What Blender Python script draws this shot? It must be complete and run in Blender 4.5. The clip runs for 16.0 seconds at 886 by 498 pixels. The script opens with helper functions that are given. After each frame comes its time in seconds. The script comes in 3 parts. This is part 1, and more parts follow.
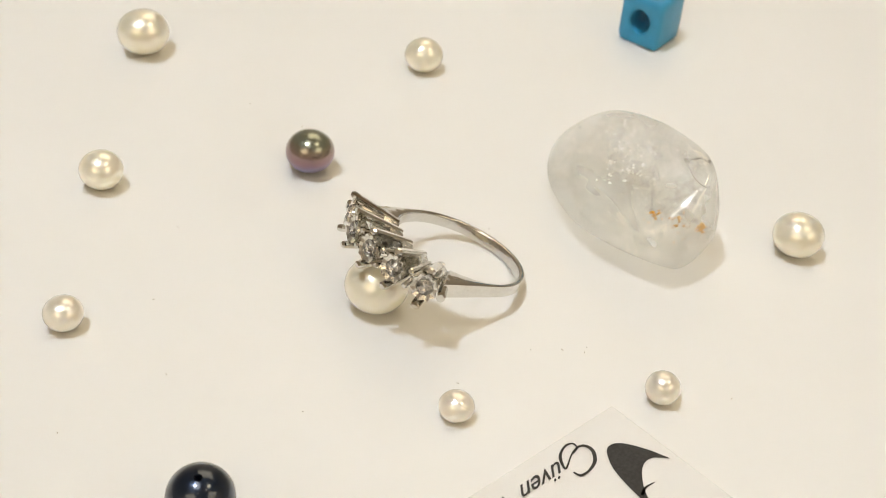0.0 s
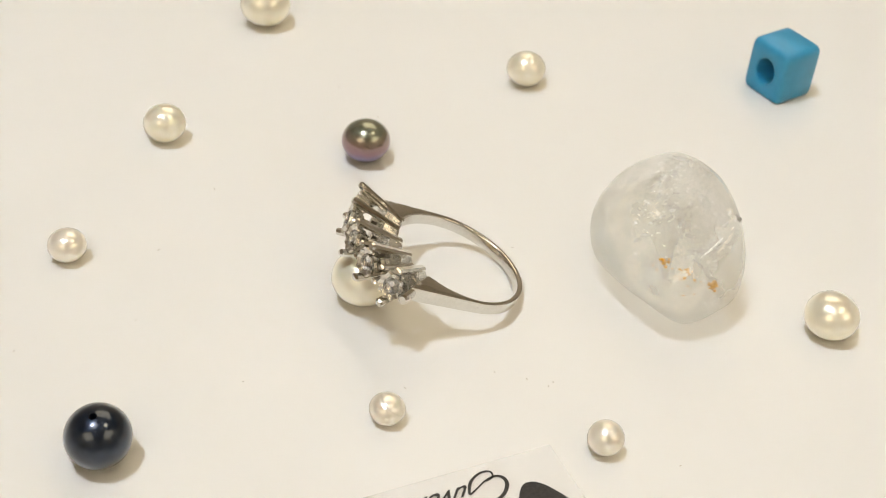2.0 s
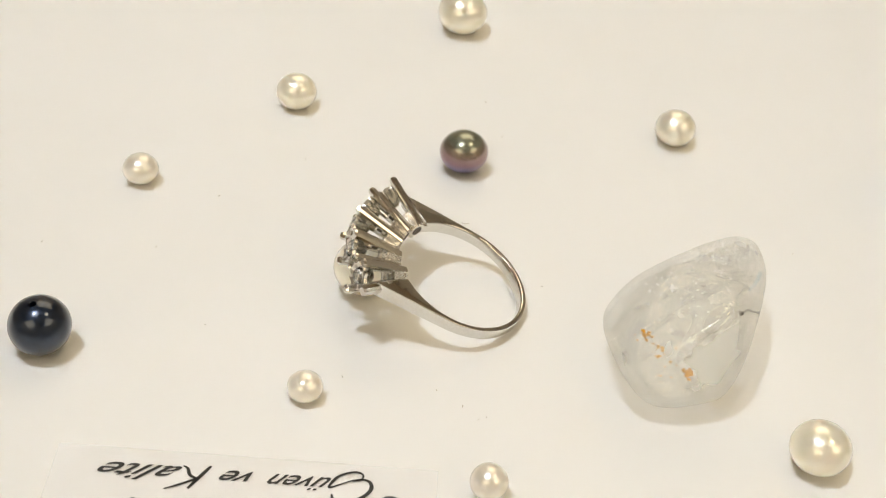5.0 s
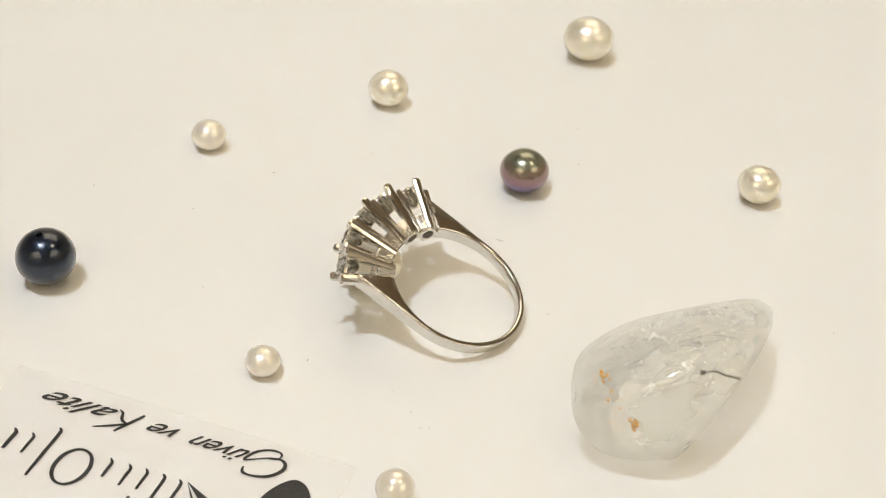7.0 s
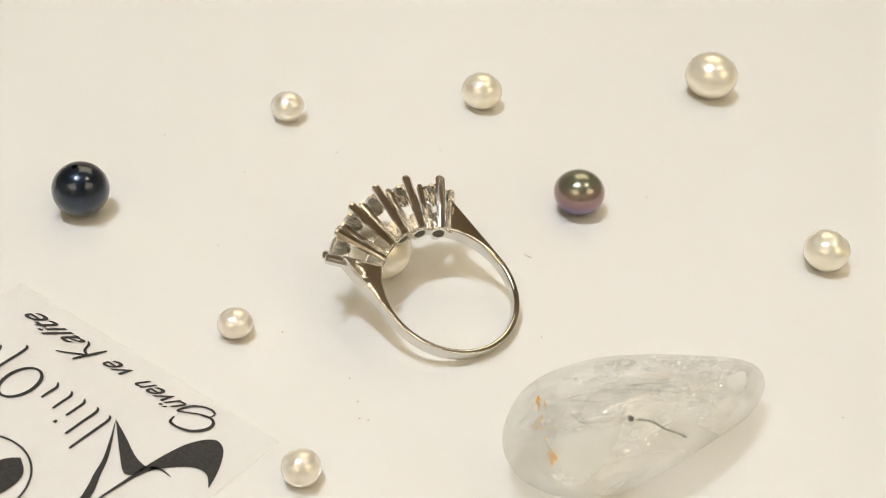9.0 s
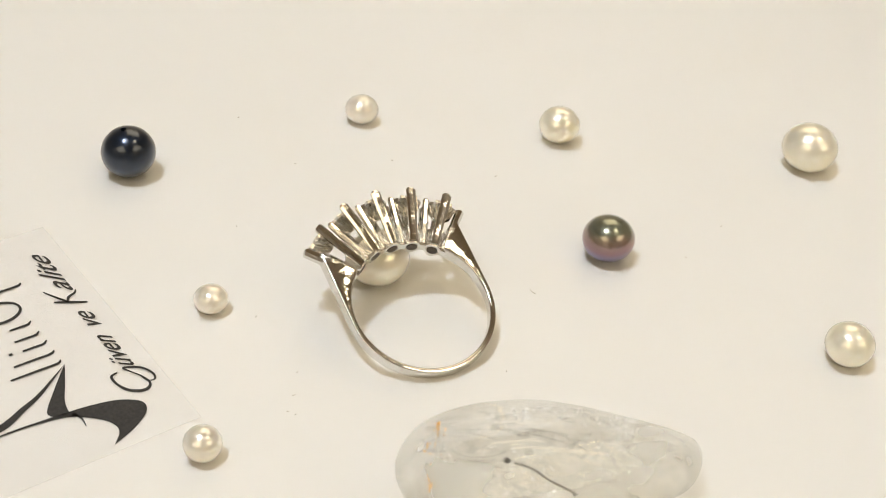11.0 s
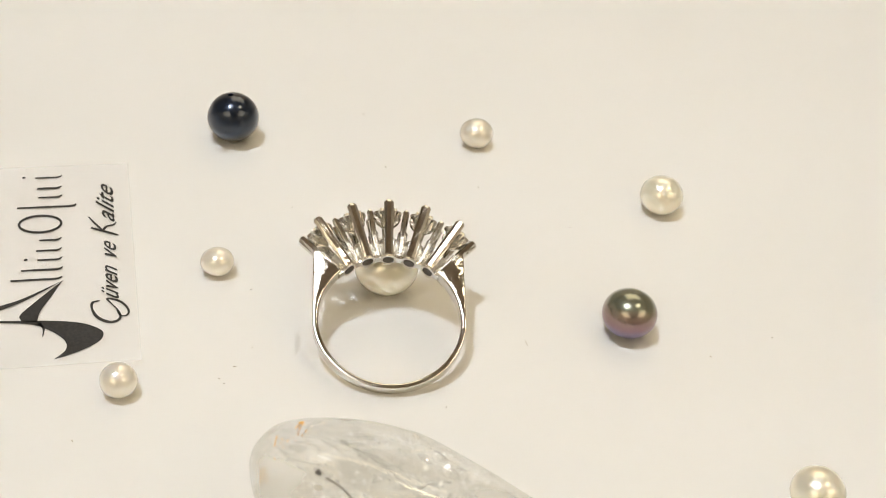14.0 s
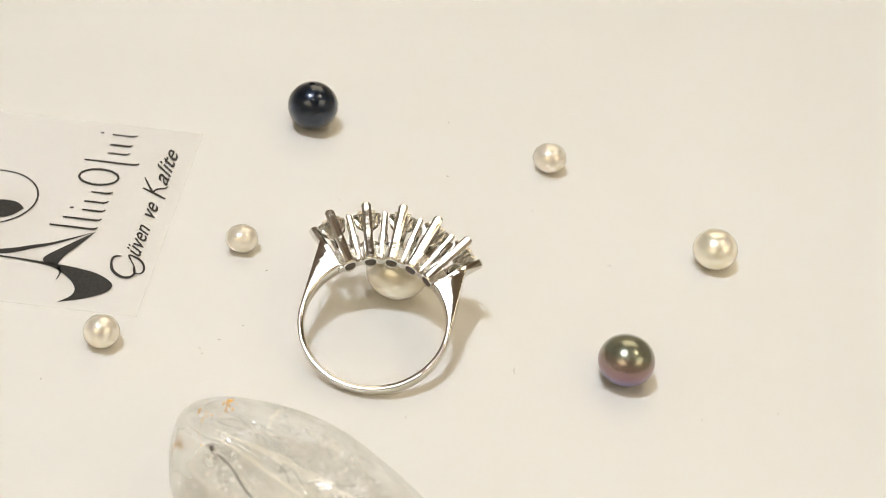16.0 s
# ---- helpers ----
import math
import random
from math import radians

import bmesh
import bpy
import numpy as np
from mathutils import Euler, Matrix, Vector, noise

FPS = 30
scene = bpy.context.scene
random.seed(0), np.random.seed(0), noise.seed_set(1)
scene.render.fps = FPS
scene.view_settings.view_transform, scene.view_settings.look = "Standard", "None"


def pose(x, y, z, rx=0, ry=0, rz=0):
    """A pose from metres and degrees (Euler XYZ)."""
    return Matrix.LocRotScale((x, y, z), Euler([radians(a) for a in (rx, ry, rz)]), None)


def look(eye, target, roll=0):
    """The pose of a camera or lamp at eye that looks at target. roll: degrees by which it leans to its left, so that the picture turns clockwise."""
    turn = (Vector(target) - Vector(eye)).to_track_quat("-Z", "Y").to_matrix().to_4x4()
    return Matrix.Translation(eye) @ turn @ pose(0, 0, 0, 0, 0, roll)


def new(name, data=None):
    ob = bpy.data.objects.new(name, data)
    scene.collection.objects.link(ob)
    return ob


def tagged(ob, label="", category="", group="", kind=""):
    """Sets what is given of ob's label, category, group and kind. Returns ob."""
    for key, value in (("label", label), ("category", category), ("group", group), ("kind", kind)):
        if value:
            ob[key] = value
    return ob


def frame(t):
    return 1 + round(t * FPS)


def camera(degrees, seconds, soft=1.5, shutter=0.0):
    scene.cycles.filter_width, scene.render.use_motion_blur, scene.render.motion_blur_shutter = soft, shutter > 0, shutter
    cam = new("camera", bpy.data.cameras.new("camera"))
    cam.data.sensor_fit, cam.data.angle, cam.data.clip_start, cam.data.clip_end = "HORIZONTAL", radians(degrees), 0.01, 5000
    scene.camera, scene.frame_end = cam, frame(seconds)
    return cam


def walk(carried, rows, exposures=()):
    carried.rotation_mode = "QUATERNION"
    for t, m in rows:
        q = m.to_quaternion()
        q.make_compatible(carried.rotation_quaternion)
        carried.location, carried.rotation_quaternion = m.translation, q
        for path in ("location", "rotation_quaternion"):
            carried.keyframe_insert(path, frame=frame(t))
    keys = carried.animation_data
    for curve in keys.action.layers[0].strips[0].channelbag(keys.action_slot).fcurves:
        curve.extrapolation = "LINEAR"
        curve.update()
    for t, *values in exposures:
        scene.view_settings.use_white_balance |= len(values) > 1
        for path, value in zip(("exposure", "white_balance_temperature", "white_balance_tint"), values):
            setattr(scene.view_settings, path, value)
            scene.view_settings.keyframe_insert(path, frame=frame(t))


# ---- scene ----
CM = 0.01
cam = camera(34.88, 16.0, soft=0.6)
# a small table-top shot: the far things are a little out of focus
cam.data.dof.use_dof = True
cam.data.dof.focus_distance = 0.182
cam.data.dof.aperture_fstop = 48.0

# seconds, eye, target (centimetres) and roll (degrees) of the nearly still hand-held camera
PATH_CM = [
    (0.0, (-3.680, -14.385, 12.346), (0.552, 0.040, 0.726), 5.53),
    (0.5, (-3.754, -14.347, 12.317), (0.542, 0.035, 0.667), 5.39),
    (1.0, (-3.786, -14.400, 12.278), (0.608, -0.047, 0.629), 5.74),
    (1.5, (-3.776, -14.334, 12.347), (0.610, 0.001, 0.674), 5.91),
    (2.0, (-3.660, -14.257, 12.416), (0.678, 0.037, 0.675), 5.60),
    (2.5, (-3.736, -14.270, 12.363), (0.699, 0.039, 0.677), 5.67),
    (3.0, (-3.756, -14.266, 12.377), (0.689, 0.065, 0.721), 5.58),
    (3.5, (-3.889, -14.295, 12.330), (0.551, 0.071, 0.715), 5.45),
    (6.0, (-3.695, -14.511, 12.167), (0.705, -0.032, 0.678), 4.92),
    (6.5, (-3.746, -14.491, 12.098), (0.712, 0.010, 0.660), 4.95),
    (7.0, (-3.814, -14.487, 12.049), (0.614, 0.041, 0.632), 4.94),
    (7.5, (-3.869, -14.485, 12.006), (0.627, 0.045, 0.620), 5.10),
    (8.0, (-3.875, -14.445, 11.982), (0.602, 0.075, 0.573), 5.18),
    (8.5, (-3.892, -14.407, 11.905), (0.578, 0.104, 0.484), 5.31),
    (9.0, (-3.865, -14.366, 11.863), (0.592, 0.151, 0.443), 5.37),
    (11.5, (-3.586, -14.422, 11.829), (0.730, 0.241, 0.544), 5.47),
    (12.0, (-3.655, -14.403, 11.803), (0.711, 0.236, 0.505), 5.83),
    (12.5, (-3.574, -14.372, 11.868), (0.791, 0.258, 0.558), 6.07),
    (13.0, (-3.656, -14.412, 11.878), (0.715, 0.271, 0.639), 6.34),
    (13.5, (-3.687, -14.414, 11.906), (0.732, 0.252, 0.664), 6.52),
    (14.0, (-3.678, -14.375, 11.967), (0.771, 0.272, 0.713), 6.51),
    (14.5, (-3.708, -14.377, 12.026), (0.798, 0.250, 0.768), 6.65),
    (15.0, (-3.832, -14.330, 12.052), (0.689, 0.277, 0.775), 6.88),
    (15.5, (-3.835, -14.265, 12.108), (0.688, 0.297, 0.773), 6.95),
    (16.0, (-3.791, -14.230, 12.159), (0.725, 0.292, 0.770), 7.07),
]
walk(cam, [(t, look(Vector(e) * CM, Vector(g) * CM, r)) for t, e, g, r in PATH_CM])


def turn(t):
    """Degrees by which the turntable has turned at t seconds."""
    return -(9.204 * t - 0.0462 * t * t)


# ---- world and exposure ----
world = bpy.data.worlds.new("world")
scene.world = world
world.use_nodes = True
world.node_tree.nodes["Background"].inputs[0].default_value = (0.9, 0.85, 0.78, 1)
world.node_tree.nodes["Background"].inputs[1].default_value = 0.02
scene.view_settings.exposure = 0.36
LAMP_MAIN = 185.0
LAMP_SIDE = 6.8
LAMP_SMALL = 40.0
FILL_GLOW = 1.65
PANEL_BRIGHT = 3.6


# ---- materials ----
def material(name):
    m = bpy.data.materials.new(name)
    m.use_nodes = True
    b = m.node_tree.nodes["Principled BSDF"]
    return m, m.node_tree.nodes, m.node_tree.links, b


def ramp(nodes, stops):
    r = nodes.new("ShaderNodeValToRGB")
    while len(r.color_ramp.elements) < len(stops):
        r.color_ramp.elements.new(0.5)
    for e, (p, c) in zip(r.color_ramp.elements, stops):
        e.position, e.color = p, (*c, 1)
    return r


def noise_tex(nodes, links, scale, detail=4.0, coord="Object", rough=0.55):
    tc = nodes.new("ShaderNodeTexCoord")
    n = nodes.new("ShaderNodeTexNoise")
    n.inputs["Scale"].default_value = scale
    n.inputs["Detail"].default_value = detail
    n.inputs["Roughness"].default_value = rough
    links.new(tc.outputs[coord], n.inputs["Vector"])
    return n


def bump(nodes, links, b, height, strength, distance):
    bu = nodes.new("ShaderNodeBump")
    bu.inputs["Strength"].default_value = strength
    bu.inputs["Distance"].default_value = distance
    links.new(height, bu.inputs["Height"])
    links.new(bu.outputs[0], b.inputs["Normal"])
    return bu


def plain(name, color, rough=0.5, metal=0.0, var=0.06, scale=300.0, bmp=0.0, dist=0.0001, ior=1.5):
    m, n, l, b = material(name)
    t = noise_tex(n, l, scale)
    lo = tuple(max(0, c * (1 - var)) for c in color)
    hi = tuple(min(1, c * (1 + var)) for c in color)
    r = ramp(n, [(0.3, lo), (0.7, hi)])
    l.new(t.outputs["Fac"], r.inputs[0])
    l.new(r.outputs[0], b.inputs["Base Color"])
    b.inputs["Roughness"].default_value = rough
    b.inputs["Metallic"].default_value = metal
    b.inputs["IOR"].default_value = ior
    if bmp:
        bump(n, l, b, t.outputs["Fac"], bmp, dist)
    return m


def board_material():
    m, n, l, b = material("white_board")
    a = noise_tex(n, l, 14.0, 5.0)
    r = ramp(n, [(0.3, (0.795, 0.780, 0.745)), (0.7, (0.825, 0.812, 0.782))])
    l.new(a.outputs["Fac"], r.inputs[0])
    l.new(r.outputs[0], b.inputs["Base Color"])
    f = noise_tex(n, l, 900.0, 3.0)
    rr = n.new("ShaderNodeMapRange")
    rr.inputs["To Min"].default_value, rr.inputs["To Max"].default_value = 0.32, 0.44
    l.new(f.outputs["Fac"], rr.inputs["Value"])
    l.new(rr.outputs[0], b.inputs["Roughness"])
    b.inputs["IOR"].default_value = 1.42
    bump(n, l, b, f.outputs["Fac"], 0.05, 0.0001)
    return m


def pearl_material(name, body, over, rough=0.2):
    """Nacre: a satin body colour with a second tint in soft clouds under a clear coat."""
    m, n, l, b = material(name)
    t = noise_tex(n, l, 260.0, 3.0)
    info = n.new("ShaderNodeObjectInfo")
    r = ramp(n, [(0.35, body), (0.75, over)])
    l.new(t.outputs["Fac"], r.inputs[0])
    hs = n.new("ShaderNodeHueSaturation")
    mr = n.new("ShaderNodeMapRange")
    mr.inputs["To Min"].default_value, mr.inputs["To Max"].default_value = 0.95, 1.05
    l.new(info.outputs["Random"], mr.inputs["Value"])
    l.new(mr.outputs[0], hs.inputs["Value"])
    l.new(r.outputs[0], hs.inputs["Color"])
    l.new(hs.outputs[0], b.inputs["Base Color"])
    b.inputs["Roughness"].default_value = rough + 0.08
    b.inputs["Metallic"].default_value = 0.42
    b.inputs["IOR"].default_value = 1.6
    b.inputs["Subsurface Weight"].default_value = 0.15
    b.inputs["Subsurface Radius"].default_value = (1.0, 0.8, 0.6)
    b.inputs["Subsurface Scale"].default_value = 0.0012
    b.inputs["Coat Weight"].default_value = 1.0
    b.inputs["Coat Roughness"].default_value = rough * 0.35
    f = noise_tex(n, l, 1500.0, 2.0)
    bump(n, l, b, f.outputs["Fac"], 0.06, 0.0001)
    return m


def peacock_material():
    m, n, l, b = material("peacock_nacre")
    tc = n.new("ShaderNodeTexCoord")
    sep = n.new("ShaderNodeSeparateXYZ")
    l.new(tc.outputs["Generated"], sep.inputs[0])
    t = noise_tex(n, l, 220.0, 2.0)
    mix = n.new("ShaderNodeMath")
    mix.operation = "MULTIPLY_ADD"
    mix.inputs[1].default_value = 0.30
    l.new(t.outputs["Fac"], mix.inputs[0])
    l.new(sep.outputs["Z"], mix.inputs[2])
    # the pearl's sheen is painted by height: olive on top, dark violet below
    r = ramp(n, [(0.12, (0.05, 0.045, 0.09)), (0.42, (0.17, 0.14, 0.30)), (0.62, (0.29, 0.17, 0.20)),
                 (0.82, (0.33, 0.23, 0.20)), (0.98, (0.30, 0.28, 0.21)), (1.0, (0.27, 0.28, 0.21))])
    l.new(mix.outputs[0], r.inputs[0])
    l.new(r.outputs[0], b.inputs["Base Color"])
    b.inputs["Metallic"].default_value = 0.7
    b.inputs["Roughness"].default_value = 0.22
    b.inputs["Coat Weight"].default_value = 0.8
    b.inputs["Coat Roughness"].default_value = 0.08
    return m


def navy_material():
    m, n, l, b = material("navy_nacre")
    t = noise_tex(n, l, 300.0, 3.0)
    r = ramp(n, [(0.3, (0.009, 0.016, 0.030)), (0.7, (0.018, 0.032, 0.062))])
    l.new(t.outputs["Fac"], r.inputs[0])
    l.new(r.outputs[0], b.inputs["Base Color"])
    b.inputs["Metallic"].default_value = 0.7
    b.inputs["Roughness"].default_value = 0.28
    b.inputs["Coat Weight"].default_value = 1.0
    b.inputs["Coat Roughness"].default_value = 0.06
    return m


def quartz_material():
    """Clear quartz: most light goes straight through, some is bent as by glass, and the polish gleams."""
    m, n, l, b = material("clear_quartz")
    n.remove(b)
    f = noise_tex(n, l, 170.0, 4.0)
    bu = n.new("ShaderNodeBump")
    bu.inputs["Strength"].default_value, bu.inputs["Distance"].default_value = 0.09, 0.0005
    l.new(f.outputs["Fac"], bu.inputs["Height"])
    tr = n.new("ShaderNodeBsdfTransparent")
    tr.inputs[0].default_value = (1.0, 1.0, 0.985, 1)
    re = n.new("ShaderNodeBsdfGlass")
    re.inputs["IOR"].default_value = 1.5
    re.inputs["Roughness"].default_value = 0.0
    l.new(bu.outputs[0], re.inputs["Normal"])
    t = noise_tex(n, l, 150.0, 4.0)
    mr = n.new("ShaderNodeMapRange")
    mr.inputs["From Min"].default_value, mr.inputs["From Max"].default_value = 0.35, 0.7
    mr.inputs["To Min"].default_value, mr.inputs["To Max"].default_value = 0.06, 0.20
    l.new(t.outputs["Fac"], mr.inputs["Value"])
    mx = n.new("ShaderNodeMixShader")
    l.new(mr.outputs[0], mx.inputs[0])
    l.new(tr.outputs[0], mx.inputs[1])
    l.new(re.outputs[0], mx.inputs[2])
    # cloudy growth zones just under the skin
    mp = n.new("ShaderNodeMapping")
    mp.inputs["Scale"].default_value = (1.0, 0.45, 1.0)
    mp.inputs["Rotation"].default_value = (0.0, 0.3, 0.5)
    tc = n.new("ShaderNodeTexCoord")
    l.new(tc.outputs["Object"], mp.inputs["Vector"])
    cl = n.new("ShaderNodeTexNoise")
    cl.inputs["Scale"].default_value, cl.inputs["Detail"].default_value, cl.inputs["Distortion"].default_value = 150.0, 3.0, 0.5
    l.new(mp.outputs[0], cl.inputs["Vector"])
    ms = n.new("ShaderNodeMapRange")
    ms.inputs["From Min"].default_value, ms.inputs["From Max"].default_value = 0.36, 0.66
    ms.inputs["To Min"].default_value, ms.inputs["To Max"].default_value = 0.07, 0.30
    l.new(cl.outputs["Fac"], ms.inputs["Value"])
    df = n.new("ShaderNodeBsdfDiffuse")
    tl = n.new("ShaderNodeBsdfTranslucent")
    df.inputs[0].default_value = tl.inputs[0].default_value = (0.97, 0.975, 0.95, 1)
    mk = n.new("ShaderNodeMixShader")
    mk.inputs[0].default_value = 0.4
    l.new(df.outputs[0], mk.inputs[1])
    l.new(tl.outputs[0], mk.inputs[2])
    my = n.new("ShaderNodeMixShader")
    l.new(ms.outputs[0], my.inputs[0])
    l.new(mx.outputs[0], my.inputs[1])
    l.new(mk.outputs[0], my.inputs[2])
    gl = n.new("ShaderNodeBsdfAnisotropic")
    gl.inputs["Roughness"].default_value = 0.025
    l.new(bu.outputs[0], gl.inputs["Normal"])
    lw = n.new("ShaderNodeLayerWeight")
    pw = n.new("ShaderNodeMath")
    pw.operation = "POWER"
    pw.inputs[1].default_value = 4.0
    l.new(lw.outputs["Facing"], pw.inputs[0])
    ad = n.new("ShaderNodeMath")
    ad.operation = "MULTIPLY_ADD"
    ad.inputs[1].default_value, ad.inputs[2].default_value = 0.32, 0.085
    l.new(pw.outputs[0], ad.inputs[0])
    m2 = n.new("ShaderNodeMixShader")
    l.new(ad.outputs[0], m2.inputs[0])
    l.new(my.outputs[0], m2.inputs[1])
    l.new(gl.outputs[0], m2.inputs[2])
    l.new(m2.outputs[0], n["Material Output"].inputs["Surface"])
    return m


def veil_material(name, color, alpha_lo, alpha_hi, scale):
    """Thin cloudy sheet inside the quartz: patchy, lit from both sides and half seen through."""
    m, n, l, b = material(name)
    t = noise_tex(n, l, scale, 6.0, rough=0.7)
    mr = n.new("ShaderNodeMapRange")
    mr.inputs["From Min"].default_value, mr.inputs["From Max"].default_value = 0.48, 0.68
    mr.inputs["To Min"].default_value, mr.inputs["To Max"].default_value = alpha_lo, alpha_hi
    l.new(t.outputs["Fac"], mr.inputs["Value"])
    b.inputs["Base Color"].default_value = (*color, 1)
    b.inputs["Roughness"].default_value = 0.15
    tl = n.new("ShaderNodeBsdfTranslucent")
    tl.inputs[0].default_value = (*color, 1)
    ms = n.new("ShaderNodeMixShader")
    ms.inputs[0].default_value = 0.3
    l.new(b.outputs[0], ms.inputs[1])
    l.new(tl.outputs[0], ms.inputs[2])
    tr = n.new("ShaderNodeBsdfTransparent")
    mo = n.new("ShaderNodeMixShader")
    l.new(mr.outputs[0], mo.inputs[0])
    l.new(tr.outputs[0], mo.inputs[1])
    l.new(ms.outputs[0], mo.inputs[2])
    l.new(mo.outputs[0], n["Material Output"].inputs["Surface"])
    return m


def glow(name, color, strength):
    m, n, l, b = material(name)
    b.inputs["Base Color"].default_value = (0.8, 0.8, 0.8, 1)
    b.inputs["Emission Color"].default_value = (*color, 1)
    b.inputs["Emission Strength"].default_value = strength
    return m


def film_material():
    m, n, l, b = material("label_film")
    t = noise_tex(n, l, 60.0, 4.0)
    r = ramp(n, [(0.3, (0.94, 0.93, 0.92)), (0.7, (0.97, 0.96, 0.95))])
    l.new(t.outputs["Fac"], r.inputs[0])
    l.new(r.outputs[0], b.inputs["Base Color"])
    b.inputs["Roughness"].default_value = 0.3
    b.inputs["Alpha"].default_value = 0.14
    bump(n, l, b, t.outputs["Fac"], 0.03, 0.0003)
    return m


def ink_material():
    m, n, l, b = material("black_ink")
    t = noise_tex(n, l, 2500.0, 3.0)
    r = ramp(n, [(0.35, (0.016, 0.016, 0.017)), (0.75, (0.035, 0.034, 0.034))])
    l.new(t.outputs["Fac"], r.inputs[0])
    l.new(r.outputs[0], b.inputs["Base Color"])
    b.inputs["Roughness"].default_value = 0.55
    return m


def silver_material():
    """Polished white metal: faint casting waves, fine scratches and a slightly uneven gloss."""
    m, n, l, b = material("polished_white_metal")
    big = noise_tex(n, l, 420.0, 2.0)
    fine = noise_tex(n, l, 3200.0, 4.0, rough=0.7)
    r = ramp(n, [(0.3, (0.68, 0.66, 0.61)), (0.7, (0.77, 0.755, 0.71))])
    l.new(fine.outputs["Fac"], r.inputs[0])
    l.new(r.outputs[0], b.inputs["Base Color"])
    b.inputs["Metallic"].default_value = 1.0
    mr = n.new("ShaderNodeMapRange")
    mr.inputs["To Min"].default_value, mr.inputs["To Max"].default_value = 0.04, 0.13
    l.new(big.outputs["Fac"], mr.inputs["Value"])
    l.new(mr.outputs[0], b.inputs["Roughness"])
    b1 = bump(n, l, b, big.outputs["Fac"], 0.24, 0.0003)
    b2 = bump(n, l, b, fine.outputs["Fac"], 0.07, 0.00006)
    l.new(b1.outputs[0], b2.inputs["Normal"])
    return m


def diamond_like(name, ior):
    m, n, l, b = material(name)
    b.inputs["Base Color"].default_value = (0.98, 0.98, 0.98, 1)
    b.inputs["Transmission Weight"].default_value = 1.0
    b.inputs["IOR"].default_value = ior
    b.inputs["Roughness"].default_value = 0.0
    return m


BOARD = board_material()
SILVER = silver_material()
SILVER_CUT = plain("bright_cut_silver", (0.76, 0.745, 0.70), 0.15, 1.0, 0.14, 2500.0, 0.6, 0.00015)
# dark colour that stands in for the shade inside the ring's holes
HOLE_SHADE = plain("hole_shade", (0.10, 0.085, 0.07), 0.45, 0.6, 0.2, 1500.0)
NACRE = pearl_material("white_nacre", (0.94, 0.875, 0.70), (0.97, 0.92, 0.79))
NACRE_PINK = pearl_material("rosy_white_nacre", (0.93, 0.86, 0.73), (0.95, 0.90, 0.80))
NAVY = navy_material()
PEACOCK = peacock_material()
BLUE = plain("turquoise_plastic", (0.035, 0.30, 0.52), 0.34, 0.0, 0.05, 400.0, 0.03, 0.0001)
QUARTZ = quartz_material()
VEIL = veil_material("milky_fracture", (0.98, 0.975, 0.95), 0.02, 0.32, 260.0)
STREAK = veil_material("bright_streak", (0.98, 0.98, 0.97), 0.05, 0.55, 520.0)
RUST = plain("iron_stain", (0.74, 0.38, 0.02), 0.6, 0.0, 0.3, 900.0)
NEEDLE = plain("dark_mineral", (0.09, 0.08, 0.07), 0.5, 0.0, 0.3, 900.0)
NEEDLE_GREY = plain("grey_mineral", (0.22, 0.21, 0.19), 0.4, 0.0, 0.3, 900.0)
FLAKE = plain("glint_flake", (0.98, 0.98, 0.97), 0.18, 0.0, 0.02, 900.0, ior=2.6)
BUBBLE = diamond_like("clear_bubble", 1.06)
FILM = film_material()
INK = ink_material()
DIAMOND = diamond_like("diamond", 1.75)
DUST = plain("dust", (0.48, 0.42, 0.34), 0.9, 0.0, 0.3, 900.0)
WALL = plain("wall_paint", (0.60, 0.56, 0.50), 0.8, 0.0, 0.06, 3.0, 0.1, 0.002)
CEILING = plain("ceiling_paint", (0.70, 0.61, 0.49), 0.85, 0.0, 0.04, 3.0, 0.1, 0.002)
WOOD = plain("dark_wood", (0.13, 0.08, 0.05), 0.5, 0.0, 0.25, 12.0, 0.1, 0.001)
LAMP_METAL = plain("lamp_rim", (0.7, 0.7, 0.7), 0.4, 0.5, 0.05, 60.0)
GLOW_MAIN = glow("cool_white_lamp", (0.862, 0.962, 1.09), LAMP_MAIN)
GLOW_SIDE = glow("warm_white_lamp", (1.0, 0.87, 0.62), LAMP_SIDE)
GLOW_SMALL = glow("warm_spot", (1.0, 0.88, 0.70), LAMP_SMALL)
GLOW_BRIGHT = glow("bright_panel", (1.0, 0.985, 0.95), PANEL_BRIGHT)
GLOW_FILL = glow("fill_panel", (1.0, 0.85, 0.60), FILL_GLOW)


# ---- mesh helpers (lengths in centimetres) ----
def part(name, bm, mat, parent=None, label="", smooth=True, sharp=32):
    """Links a bmesh, drawn in centimetres, as one mesh object."""
    bmesh.ops.scale(bm, vec=(CM, CM, CM), verts=bm.verts)
    bmesh.ops.recalc_face_normals(bm, faces=bm.faces)
    me = bpy.data.meshes.new(name)
    bm.to_mesh(me)
    bm.free()
    me.materials.append(mat)
    for p in me.polygons:
        p.use_smooth = smooth
    if smooth:
        me.set_sharp_from_angle(angle=radians(sharp))
    ob = new(name, me)
    if parent:
        ob.parent = parent
    if label:
        ob["label"] = label
    return ob


def empty(name, m):
    ob = new(name)
    ob.empty_display_size = 0.005
    ob.matrix_basis = m
    return ob


